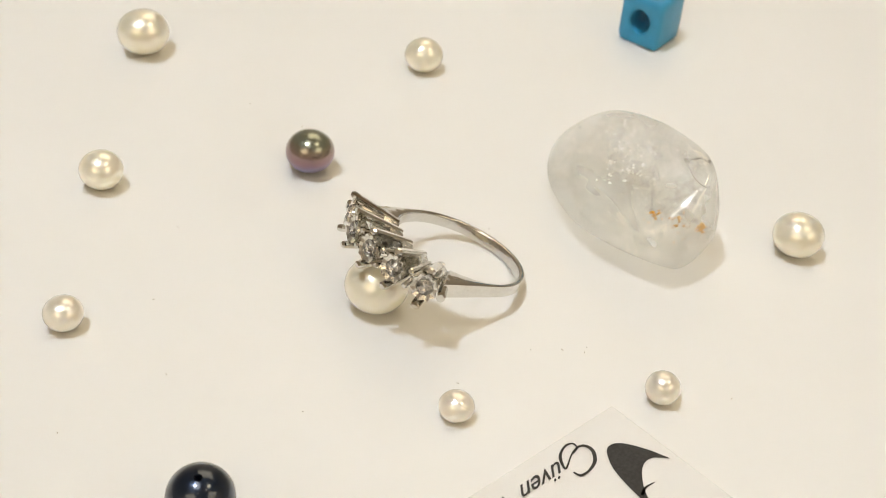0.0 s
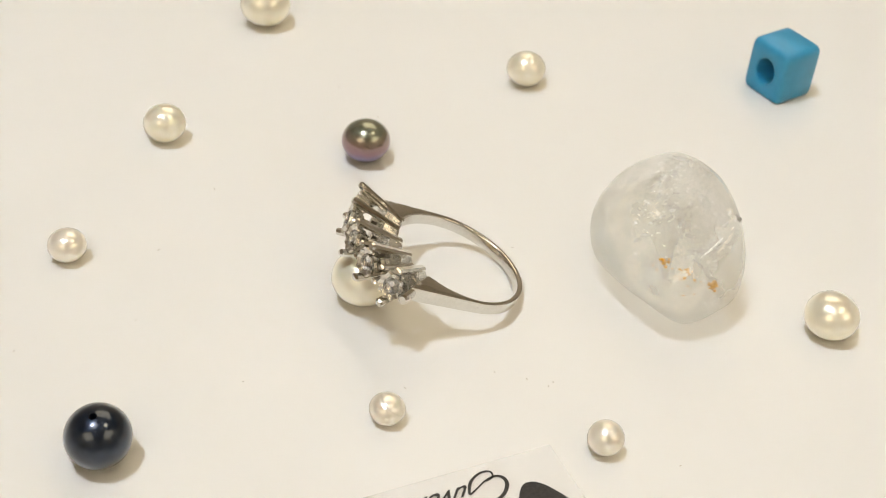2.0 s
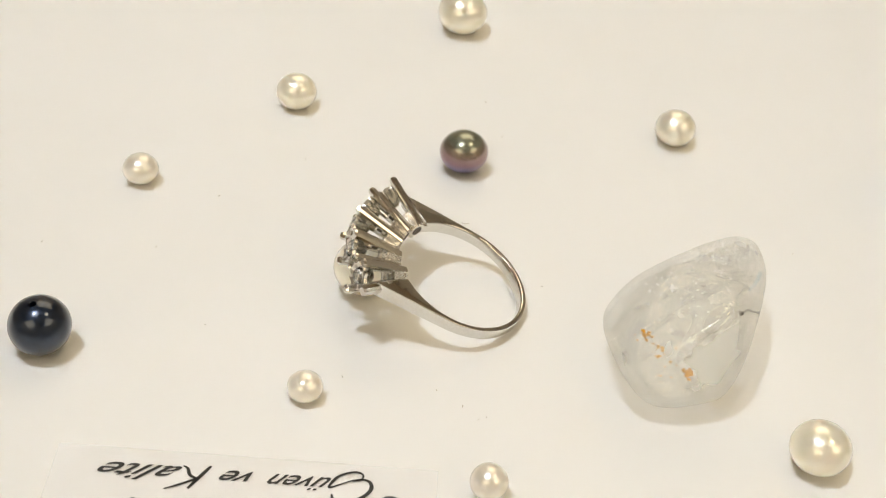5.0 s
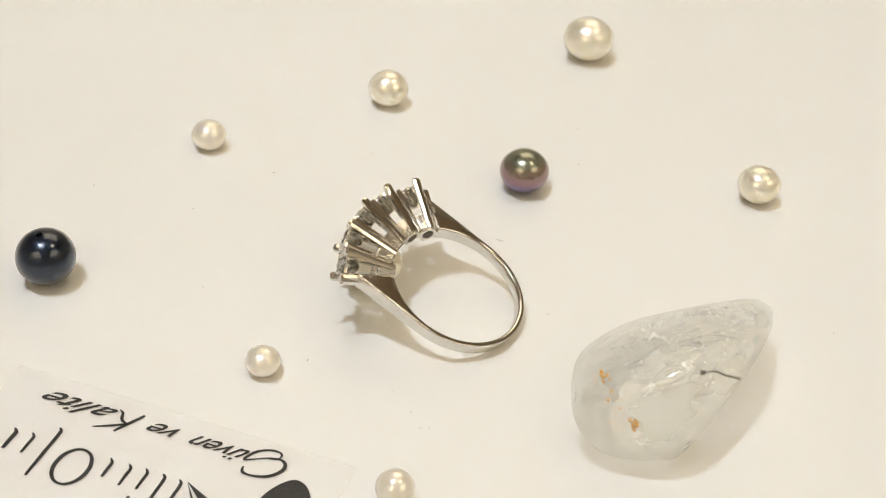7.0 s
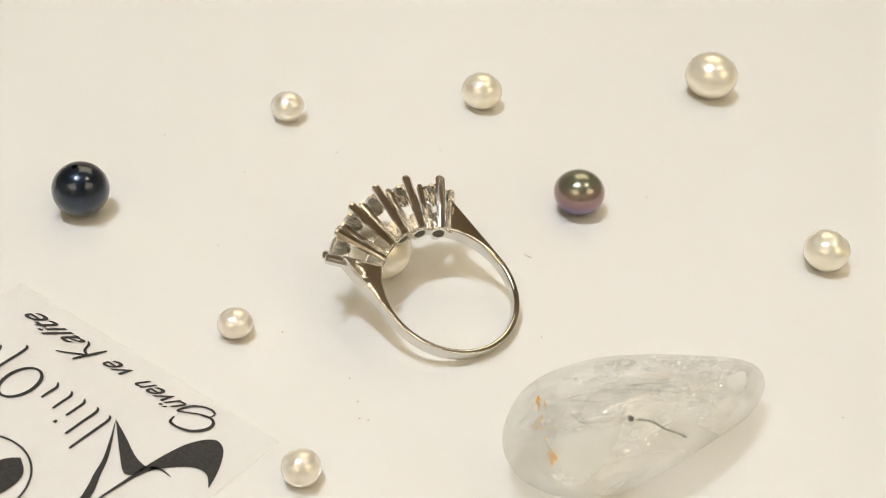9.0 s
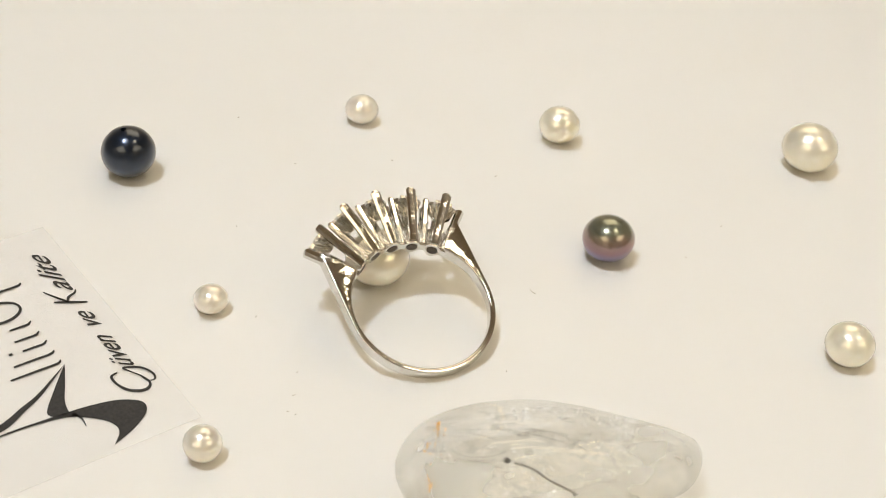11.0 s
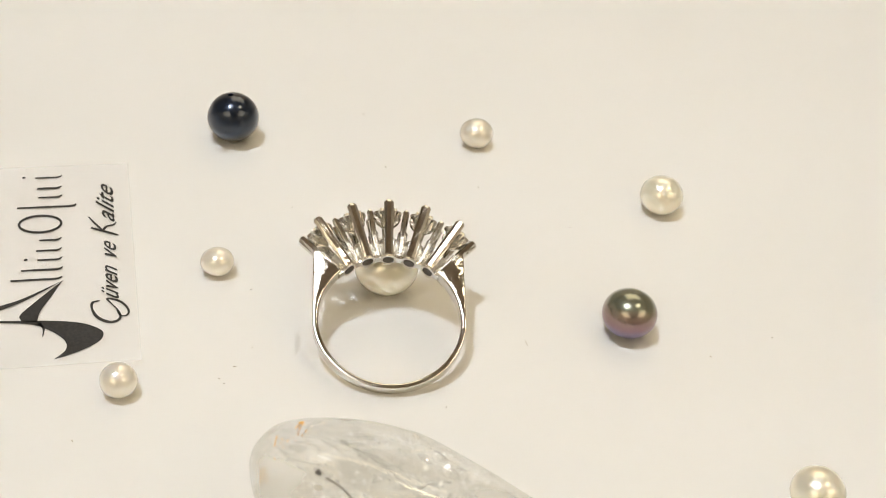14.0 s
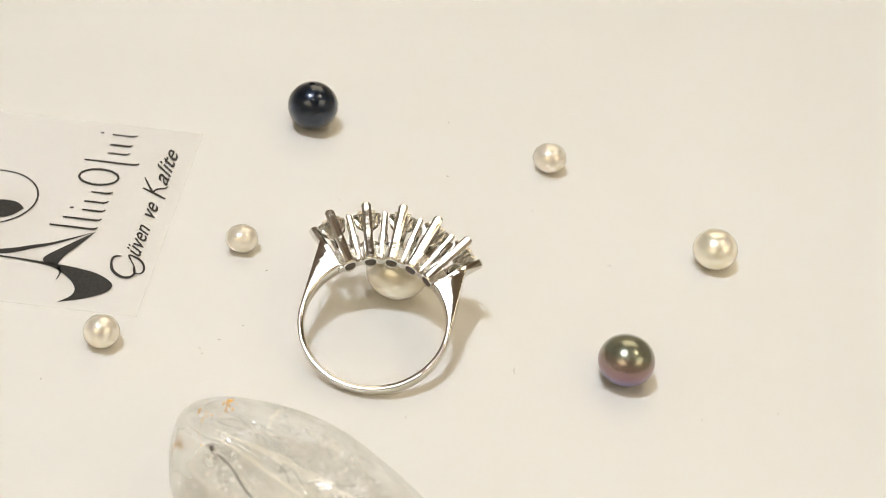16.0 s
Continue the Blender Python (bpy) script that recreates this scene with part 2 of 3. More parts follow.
def skin(bm, rings, closed=True, cap=False):
    """Joins rings of points with quads. closed: the rings' own loop is closed."""
    vs = [[bm.verts.new(p) for p in r] for r in rings]
    for a, b in zip(vs, vs[1:]):
        n = len(a)
        for i in range(n if closed else n - 1):
            j = (i + 1) % n
            bm.faces.new((a[i], a[j], b[j], b[i]))
    if cap:
        bm.faces.new(vs[0][::-1])
        bm.faces.new(vs[-1])
    return vs


def lathe(profile, seg=48, wobble=None):
    """A body of revolution about z from (radius, height) pairs."""
    bm = bmesh.new()
    rings = []
    for r, z in profile:
        ring = []
        for i in range(seg):
            a = 2 * math.pi * i / seg
            p = Vector((r * math.cos(a), r * math.sin(a), z))
            if wobble:
                p = wobble(p)
            ring.append(p)
        rings.append(ring)
    skin(bm, rings, True, True)
    return bm


def bevel_box(x, y, z, r, seg=3):
    bm = bmesh.new()
    bmesh.ops.create_cube(bm, size=1.0)
    bmesh.ops.scale(bm, vec=(x, y, z), verts=bm.verts)
    bmesh.ops.bevel(bm, geom=bm.edges[:], offset=r, segments=seg, profile=0.5, affect="EDGES")
    return bm


def beam(a, b, side, wa, wb, ta, tb, tip=0.0):
    """A tapered bar from a to b; side: its width direction; w: widths, t: thicknesses at both ends, edges chamfered."""
    a, b = Vector(a), Vector(b)
    d = (b - a).normalized()
    s = (Vector(side) - d * d.dot(Vector(side))).normalized()
    u = d.cross(s)
    bm = bmesh.new()
    rings = []
    stations = [(0.0, 1.0), (0.5, 1.0), (1.0 - 0.04, 1.0), (1.0, 0.62)] if tip else [(0.0, 1.0), (1.0, 1.0)]
    for f, k in stations:
        w, t = (wa + (wb - wa) * f) * 0.5 * k, (ta + (tb - ta) * f) * 0.5 * k
        c = 0.28
        c0 = a + (b - a) * f
        pts = [(-w, -t + 2 * t * c), (-w + 2 * w * c, -t), (w - 2 * w * c, -t), (w, -t + 2 * t * c),
               (w, t - 2 * t * c), (w - 2 * w * c, t), (-w + 2 * w * c, t), (-w, t - 2 * t * c)]
        rings.append([c0 + s * x + u * y for x, y in pts])
    skin(bm, rings, True, True)
    return bm


# ---- the room that closes the place ----
def slab(name, size, at, mat, label, category):
    bm = bevel_box(size[0] * 100, size[1] * 100, size[2] * 100, 0.5, 1)
    ob = part(name, bm, mat, None, label, False)
    ob.location = at
    return tagged(ob, label, category, "", "structure")


slab("floor", (5.0, 5.0, 0.1), (0, 0, -0.85), WOOD, "dark wooden floor of the room", "floor")
slab("ceiling", (5.0, 5.0, 0.1), (0, 0, 1.95), CEILING, "off-white painted ceiling", "ceiling")
slab("wall_north", (5.0, 0.1, 2.7), (0, 2.55, 0.55), WALL, "beige painted wall", "wall")
slab("wall_south", (5.0, 0.1, 2.7), (0, -2.55, 0.55), WALL, "beige painted wall", "wall")
slab("wall_east", (0.1, 5.0, 2.7), (2.55, 0, 0.55), WALL, "beige painted wall", "wall")
slab("wall_west", (0.1, 5.0, 2.7), (-2.55, 0, 0.55), WALL, "beige painted wall", "wall")
slab("counter", (1.1, 1.1, 0.766), (0, 0.05, -0.417), WOOD, "dark wooden counter under the turntable", "counter")


def ceiling_lamp(x, y, radius, mat, label, drop=1.9):
    """A round downlight in the ceiling, radius in centimetres, place in metres."""
    lamp = tagged(empty("ceiling_lamp", pose(x, y, drop)), label, "lamp", "downlights in the ceiling")
    part("rim", lathe([(radius, 0.0), (radius, -1.0), (radius * 1.12, -1.0), (radius * 1.16, -0.6), (radius * 1.16, 0.0)], 40),
         LAMP_METAL, lamp)
    part("diffuser", lathe([(0.01, -0.75), (radius * 0.98, -0.7), (radius * 0.98, -0.3), (0.01, -0.3)], 40), mat, lamp)
    return lamp


ceiling_lamp(-0.52, -0.02, 8.0, GLOW_MAIN, "round cool white downlight under the light panel", 1.884)
ceiling_lamp(0.50, -0.55, 3.0, GLOW_SMALL, "small warm spot beside the warm lamp")
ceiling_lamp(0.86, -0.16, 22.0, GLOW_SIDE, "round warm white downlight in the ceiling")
ceiling_lamp(-0.35, -0.95, 3.0, GLOW_SMALL, "small warm spot in the ceiling")


# unseen glowing panel, added to fill the shadows with warm light
def fill_panel(x, y):
    p = tagged(empty("fill_panel", pose(x, y, 1.9)), "square milky fill light panel added under the unseen ceiling", "lamp", "luminous ceiling panels")
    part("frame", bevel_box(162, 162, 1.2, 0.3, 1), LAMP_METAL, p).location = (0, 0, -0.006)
    part("diffuser", bevel_box(158, 158, 0.6, 0.2, 1), GLOW_FILL, p).location = (0, 0, -0.0115)
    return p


def bright_panel():
    p = tagged(empty("ceiling_light", pose(-0.42, -0.08, 1.9)), "bright white round light panel in the ceiling", "lamp")
    part("frame", lathe([(38.0, 0.0), (38.0, -1.6), (40.0, -1.6), (40.5, -1.2), (40.5, 0.0)], 64), LAMP_METAL, p)
    part("diffuser", lathe([(0.01, -1.3), (37.8, -1.3), (37.8, -0.7), (0.01, -0.7)], 64), GLOW_BRIGHT, p)
    return p


bright_panel()

# warm panels along two sides of the ceiling, added only as soft fill light
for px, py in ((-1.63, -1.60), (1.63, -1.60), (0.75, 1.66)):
    fill_panel(px, py)

# ---- what turns ----
AXIS = (-0.956, -0.170)
TURNING = []


def turning(ob):
    TURNING.append(ob)
    return ob


def at(x, y, z, rx=0, ry=0, rz=0):
    """A pose on the board at the start; centimetres and degrees."""
    return pose((x - AXIS[0]) * CM, (y - AXIS[1]) * CM, z * CM, rx, ry, rz)


def turntable():
    t = tagged(empty("turntable", pose(0, 0, 0)), "large round matt white turntable board", "turntable", "", "structure")
    part("top", lathe([(0.01, -1.0), (44.8, -1.0), (45.0, -0.8), (45.0, -0.2), (44.8, 0.0), (0.01, 0.0)], 128), BOARD, t, "", False)
    part("hub", lathe([(0.01, -3.4), (12.0, -3.4), (12.0, -1.0), (0.01, -1.0)], 48), LAMP_METAL, t)
    return turning(t)


turntable()


# ---- the ring ----
R_BAND = 0.912
STEP = 18.0
TILT = 23.0


def polar(deg, r, n=0.0):
    a = radians(deg)
    return Vector((r * math.sin(a), r * math.cos(a), n))


def shank_mesh():
    bm = bmesh.new()
    rings = []
    for i in range(131):
        deg = 43.5 + 273 * i / 130
        f = abs(deg - 180)
        k = min(1, max(0, (f - 84) / 50))
        ro = R_BAND + 0.075
        if f > 90:
            ro = ro / math.cos(radians(f - 90))
        w = 0.086 + 0.018 * k
        prof = []
        for cr, cn, rad, a0 in ((R_BAND + 0.030, -w + 0.030, 0.030, 180), (ro - 0.016, -w + 0.016, 0.016, 270),
                                (ro - 0.016, w - 0.016, 0.016, 0), (R_BAND + 0.030, w - 0.030, 0.030, 90)):
            prof += [(cr + rad * math.cos(radians(a0 + 30 * q)), cn + rad * math.sin(radians(a0 + 30 * q))) for q in range(4)]
        rings.append([polar(deg, r, n) + Vector((0, -0.035, 0)) for r, n in prof])
    skin(bm, rings, True, True)
    return bm


def cup_mesh():
    """The open base of one setting: a tapered tube along the radius, with a round hole towards the finger."""
    bm = bmesh.new()
    rings = []
    for r, rad in ((1.085, 0.130), (0.93, 0.082), (0.870, 0.080), (0.864, 0.086), (0.868, 0.116), (0.90, 0.132), (1.00, 0.150), (1.10, 0.165), (1.085, 0.130)):
        ring = []
        for i in range(16):
            a = 2 * math.pi * i / 16
            q = 1.0 + (0.10 if i % 2 and r > 0.98 else 0.0)
            ring.append(Vector((rad * q * math.cos(a), r, rad * q * math.sin(a))))
        rings.append(ring)
    skin(bm, rings, True, False)
    return bm


def plate_mesh():
    """The star-cut collar round a small diamond, with a facetted cone below it."""
    bm = bmesh.new()
    rings = []
    for r, ro, ri in ((1.33, 0.035, 0.015), (1.43, 0.150, 0.070), (1.53, 0.195, 0.165), (1.572, 0.190, 0.160), (1.545, 0.118, 0.100), (1.50, 0.05, 0.05), (1.498, 0.004, 0.004)):
        ring = []
        for i in range(20):
            a = 2 * math.pi * i / 20
            rad = ro if i % 2 else ri
            ring.append(Vector((rad * math.cos(a), r, rad * math.sin(a))))
        rings.append(ring)
    skin(bm, rings, True, True)
    return bm


def diamond_mesh():
    bm = bmesh.new()
    rings = []
    for r, rad, off in ((1.503, 0.006, 0), (1.558, 0.103, 0.5), (1.564, 0.105, 0), (1.582, 0.084, 0.5), (1.594, 0.056, 0)):
        rings.append([Vector((rad * math.cos(2 * math.pi * (i + off) / 8), r, rad * math.sin(2 * math.pi * (i + off) / 8))) for i in range(8)])
    skin(bm, rings, True, True)
    return bm


def ring():
    th = math.radians(TILT)
    # x: across the ring, y: towards the head, z: along the finger
    lat = Vector((-0.3625, 0.932, 0)).normalized()
    flat = Vector((-lat.y, lat.x, 0))
    head = flat * math.cos(th) + Vector((0, 0, math.sin(th)))
    axis = lat.cross(head)
    if axis.z < 0:
        lat, axis = -lat, -axis
    o = Vector((-0.167, 0.09, 0.0))
    o.z = 1.025 * math.sin(th) + 0.088 * math.cos(th) - 0.003
    m = Matrix.Identity(4)
    for i, v in enumerate((lat, head, axis)):
        m[0][i], m[1][i], m[2][i] = v
    m.translation = Vector((o.x - AXIS[0], o.y - AXIS[1], o.z)) * CM
    r = tagged(empty("ring", m), "polished white-metal ring with five small diamonds leaning on a pearl", "ring")
    part("shank", shank_mesh(), SILVER, r, "polished tapered band", True, 40)
    for k in range(-2, 3):
        cup = part("setting", cup_mesh(), SILVER_CUT, r, "", False)
        cup.matrix_basis = pose(0, 0, 0, 0, 0, -k * STEP)
        # dark disc that paints the shade within the round hole
        hole = part("opening_shade", lathe([(0.002, 0.012), (0.055, 0.006), (0.072, -0.004), (0.072, -0.01), (0.002, -0.01)], 20), HOLE_SHADE, cup)
        hole.matrix_basis = pose(0, 0.872 * CM, 0, -90, 0, 0)
        for s in (-1, 1):
            part("prong", beam((0, 0.885, s * 0.125), (0, 1.625, s * 0.268), (1, 0, 0), 0.105, 0.128, 0.060, 0.090, 1), SILVER, cup, "", False)
        part("collar", plate_mesh(), SILVER_CUT, cup, "star-cut collar", False)
        part("diamond", diamond_mesh(), DIAMOND, cup, "small round brilliant-cut diamond", False)
    bm = bmesh.new()
    rings = []
    for i in range(61):
        deg = -47 + 94 * i / 60
        w = 0.055 + 0.03 * abs(math.cos(math.pi * deg / STEP)) ** 2
        rings.append([polar(deg, rr, n) for rr, n in ((0.873, -w), (0.873, w), (0.905, w), (0.905, -w))])
    skin(bm, rings, True, True)
    part("gallery_strip", bm, SILVER, r, "", True, 11)
    for k in range(6):
        deg = (k - 2.5) * STEP
        d = polar(deg + 90, 1.0)
        end = k in (0, 5)
        rr = 1.62 if end else 1.575
        if end:
            part("end_prong", beam(polar(deg, 1.05), polar(deg, 1.625), d, 0.10, 0.12, 0.16, 0.14, 1), SILVER, r, "", False)
        for s in (() if end else (-1, 1)):
            part("side_prong", beam(polar(deg, 0.91, s * 0.045), polar(deg, rr, s * 0.115), d, 0.07, 0.10 if end else 0.085, 0.05, 0.075, 1), SILVER, r, "", False)
        part("gallery_web", beam(polar(deg, 0.90), polar(deg, 1.26), d, 0.06, 0.13, 0.17, 0.22), SILVER_CUT, r, "", False)
        if not end:
            # dark block in place of a square gap; its shade is only colour
            part("gallery_gap_shade", beam(polar(deg, 1.16), polar(deg, 1.235), d, 0.118, 0.132, 0.085, 0.09), HOLE_SHADE, r, "dark block painted as the shade of a small square gap", False)
    return turning(r)


ring()


# ---- pearls ----
def pearl(x, y, a, c, mat, label, seed=0, kind_name="pearl", rough=0.012, tilt=(0, 0, 0), hole=0.0, crease=None):
    """A loose pearl: half width a, half height c, slightly uneven, resting on the board."""
    off = Vector((seed * 3.7, seed * 1.3, seed * 5.1))

    def wob(p):
        q = Vector((p.x / a, p.y / a, p.z / c))
        k = 1 + rough * (noise.noise(q * 0.9 + off) + 0.5 * noise.noise(q * 2.1 + off))
        if crease:
            d = q.dot(Vector(crease)) - 0.42
            k -= 0.012 * math.exp(-(d / 0.05) ** 2)
        return p * k
    prof = []
    n = 72 if crease else 32
    start = math.asin(min(1, hole / a)) if hole else 0.0
    for i in range(n + 1):
        f = -math.pi / 2 + (math.pi - start) * i / n
        prof.append((max(0.002, a * math.cos(f)), c * math.sin(f)))
    if hole:
        top = prof[-1][1]
        prof += [(hole * 0.9, top - 0.006), (hole * 0.88, top - 0.22), (0.002, top - 0.22)]
    bm = lathe(prof, 120 if crease else 56, wob)
    ob = part(kind_name, bm, mat, None, label)
    ob.matrix_basis = at(x, y, 0, *tilt)
    bpy.context.view_layer.update()
    low = min((ob.matrix_basis @ v.co).z for v in ob.data.vertices)
    ob.matrix_basis = at(x, y, -low / CM, *tilt)
    tagged(ob, label, "pearl", "loose pearls")
    return turning(ob)


pearl(-3.965, 6.755, 0.435, 0.37, NACRE, "large creamy white button pearl on the board", 1)
pearl(-4.807, 2.900, 0.325, 0.285, NACRE, "creamy white button pearl on the board", 2)
pearl(-5.408, -0.185, 0.265, 0.222, NACRE_PINK, "small rosy white button pearl on the board", 3)
pearl(0.638, 5.688, 0.325, 0.285, NACRE, "creamy white flattened pearl on the board", 4)
pearl(-1.723, 2.976, 0.372, 0.325, PEACOCK, "dark peacock pearl with green and purple sheen", 5)
pearl(-3.981, -3.735, 0.396, 0.380, NAVY, "drilled round navy blue pearl bead", 6, rough=0.004, tilt=(8, -3, 0), hole=0.05)
pearl(-0.750, -2.557, 0.226, 0.184, NACRE_PINK, "small creased white pearl on the board", 7, rough=0.03, crease=(0.62, 0.25, 0.74))
pearl(1.930, -2.657, 0.228, 0.216, NACRE_PINK, "small round rosy white pearl on the board", 8)
pearl(5.009, 0.040, 0.375, 0.315, NACRE, "large white button pearl on the board", 9)
pearl(-1.335, -0.335, 0.435, 0.370, NACRE, "large white pearl that props up the ring", 10)


# ---- blue bead ----
def cube_bead():
    bm = bmesh.new()
    s, hr, seg = 0.418, 0.20, 24
    rings = []
    rr = 0.085

    def square_ring(y, inset):
        out = []
        for i in range(seg * 3):
            a = 2 * math.pi * (i + 0.5) / (seg * 3)
            ca, sa = math.cos(a), math.sin(a)
            k = (abs(ca) ** 9 + abs(sa) ** 9) ** (-1 / 9)
            out.append(Vector(((s - inset) * ca * k, y, (s - inset) * sa * k)))
        return out

    def round_ring(y, r):
        return [Vector((r * math.cos(2 * math.pi * (i + 0.5) / (seg * 3)), y, r * math.sin(2 * math.pi * (i + 0.5) / (seg * 3)))) for i in range(seg * 3)]
    for y, i in ((-s, rr), (-s + 0.012, rr * 0.55), (-s + 0.035, 0.022), (-s + rr, 0), (s - rr, 0), (s - 0.035, 0.022), (s - 0.012, rr * 0.55), (s, rr)):
        rings.append(square_ring(y, i))
    rings += [round_ring(s, hr + 0.03), round_ring(s - 0.02, hr), round_ring(-s + 0.02, hr), round_ring(-s, hr + 0.03)]
    rings.append(rings[0])
    skin(bm, rings, True, False)
    bmesh.ops.remove_doubles(bm, verts=bm.verts, dist=1e-5)
    bmesh.ops.scale(bm, vec=(1, 1, 1.16), verts=bm.verts)
    ob = part("cube_bead", bm, BLUE, None, "turquoise blue plastic cube bead with a round hole")
    ob.matrix_basis = at(4.97, 6.40, 0.47, 0, 0, -51)
    tagged(ob, "turquoise blue plastic cube bead with a round hole", "bead")
    return turning(ob)


cube_bead()

# ---- the tumbled quartz ----
STONE_AT = Vector((2.781, 1.163, 0.622))
# distances (centimetres) of the tumbled stone's worn flats from its heart; they face along a golden spiral from top to bottom
FLATS = [1.271, 0.685, 1.460, 0.982, 0.563, 1.637, 1.154, 1.241, 1.104, 0.665, 1.691, 1.640, 1.106, 1.500, 1.651, 1.568,
         1.355, 0.844, 1.550, 1.856, 1.394, 0.943, 1.694, 1.839, 1.878, 1.142, 1.311, 2.163, 1.930, 0.994, 1.223, 1.555,
         1.919, 1.308, 1.138, 2.198, 2.144, 1.742, 1.434, 1.608, 2.184, 1.794, 0.737, 1.733, 1.956, 1.979, 1.197, 1.391,
         2.133, 1.910, 1.420, 1.369, 1.365, 1.954, 1.032, 0.914, 1.475, 1.561, 1.526, 0.839, 0.946, 1.404, 0.905, 0.968]


def spiral(i, n):
    z = 1 - (2 * i + 1) / n
    a = i * math.pi * (3 - math.sqrt(5))
    q = math.sqrt(1 - z * z)
    return Vector((q * math.cos(a), q * math.sin(a), z))


FACING = [spiral(i, len(FLATS)) for i in range(len(FLATS))]


def stone_radius(d, p=16.0):
    s = 0.0
    for n, h in zip(FACING, FLATS):
        k = d.dot(n)
        if k > 0:
            s += (k / h) ** p
    return s ** (-1 / p)


def quartz():
    root = tagged(empty("quartz_stone", at(STONE_AT.x, STONE_AT.y, STONE_AT.z)),
                  "clear tumbled quartz pebble with milky veils and rusty specks", "stone")
    bm = bmesh.new()
    bmesh.ops.create_icosphere(bm, subdivisions=6, radius=1.0)
    for v in bm.verts:
        d = v.co.normalized()
        r = stone_radius(d)
        r *= 1 + 0.004 * noise.noise(d * 4.0) + 0.002 * noise.noise(d * 9.0)
        v.co = d * r
        v.co.z = max(v.co.z, -STONE_AT.z + 0.002)
    part("body", bm, QUARTZ, root, "", True, 60)
    rng = random.Random(4)
    # cloudy fractures
    for k in range(18):
        bm = bmesh.new()
        c = Vector((rng.uniform(-0.5, 0.65), -1.25 + 2.5 * k / 17, rng.uniform(0.0, 0.55)))
        u = Vector((rng.uniform(-1, 1), rng.uniform(-1, 1), rng.uniform(-0.3, 0.3))).normalized()
        w = u.cross(Vector((rng.uniform(-0.6, 0.6), rng.uniform(-0.6, 0.6), 1))).normalized()
        n = u.cross(w)
        su, sw = rng.uniform(0.2, 0.5), rng.uniform(0.1, 0.26)
        rings = []
        for i in range(13):
            row = []
            for j in range(9):
                x, y = i / 6 - 1, j / 4 - 1
                q = math.sqrt(max(0.0, 1 - x * x))
                p = c + u * su * x + w * sw * y * q + n * 0.09 * noise.noise(Vector((x * 1.3 + k, y * 1.3, k * 2.0)))
                lim = 0.9 * stone_radius(p.normalized())
                if p.length > lim:
                    p = p.normalized() * lim
                row.append(p)
            rings.append(row)
        skin(bm, rings, False, False)
        part("veil", bm, VEIL, root, "thin milky fracture")
    return root, rng


STONE, RNG = quartz()
turning(STONE)


def speck(parent, c, size, mat, name, label, seed):
    bm = bmesh.new()
    bmesh.ops.create_icosphere(bm, subdivisions=2, radius=1.0)
    for v in bm.verts:
        k = 1 + 0.7 * noise.noise(v.co * 1.8 + Vector((seed, 0, seed)))
        v.co = Vector((v.co.x * size[0], v.co.y * size[1], v.co.z * size[2])) * k + Vector(c)
    return part(name, bm, mat, parent, label, False)


def inside(p, k=0.93):
    """p, drawn back into the stone where it would stand out of it."""
    p = Vector(p)
    lim = k * stone_radius(p.normalized())
    return p.normalized() * lim if p.length > lim else p


def tube(pts, r, mat, parent, name, label=""):
    bm = bmesh.new()
    rings = []
    for i, p in enumerate(pts):
        d = (Vector(pts[min(i + 1, len(pts) - 1)]) - Vector(pts[max(0, i - 1)])).normalized()
        s = d.cross(Vector((0.3, 0.2, 1))).normalized()
        u = d.cross(s)
        rings.append([Vector(p) + (s * math.cos(a) + u * math.sin(a)) * r for a in [math.pi * j / 3 for j in range(6)]])
    skin(bm, rings, True, True)
    return part(name, bm, mat, parent, label)


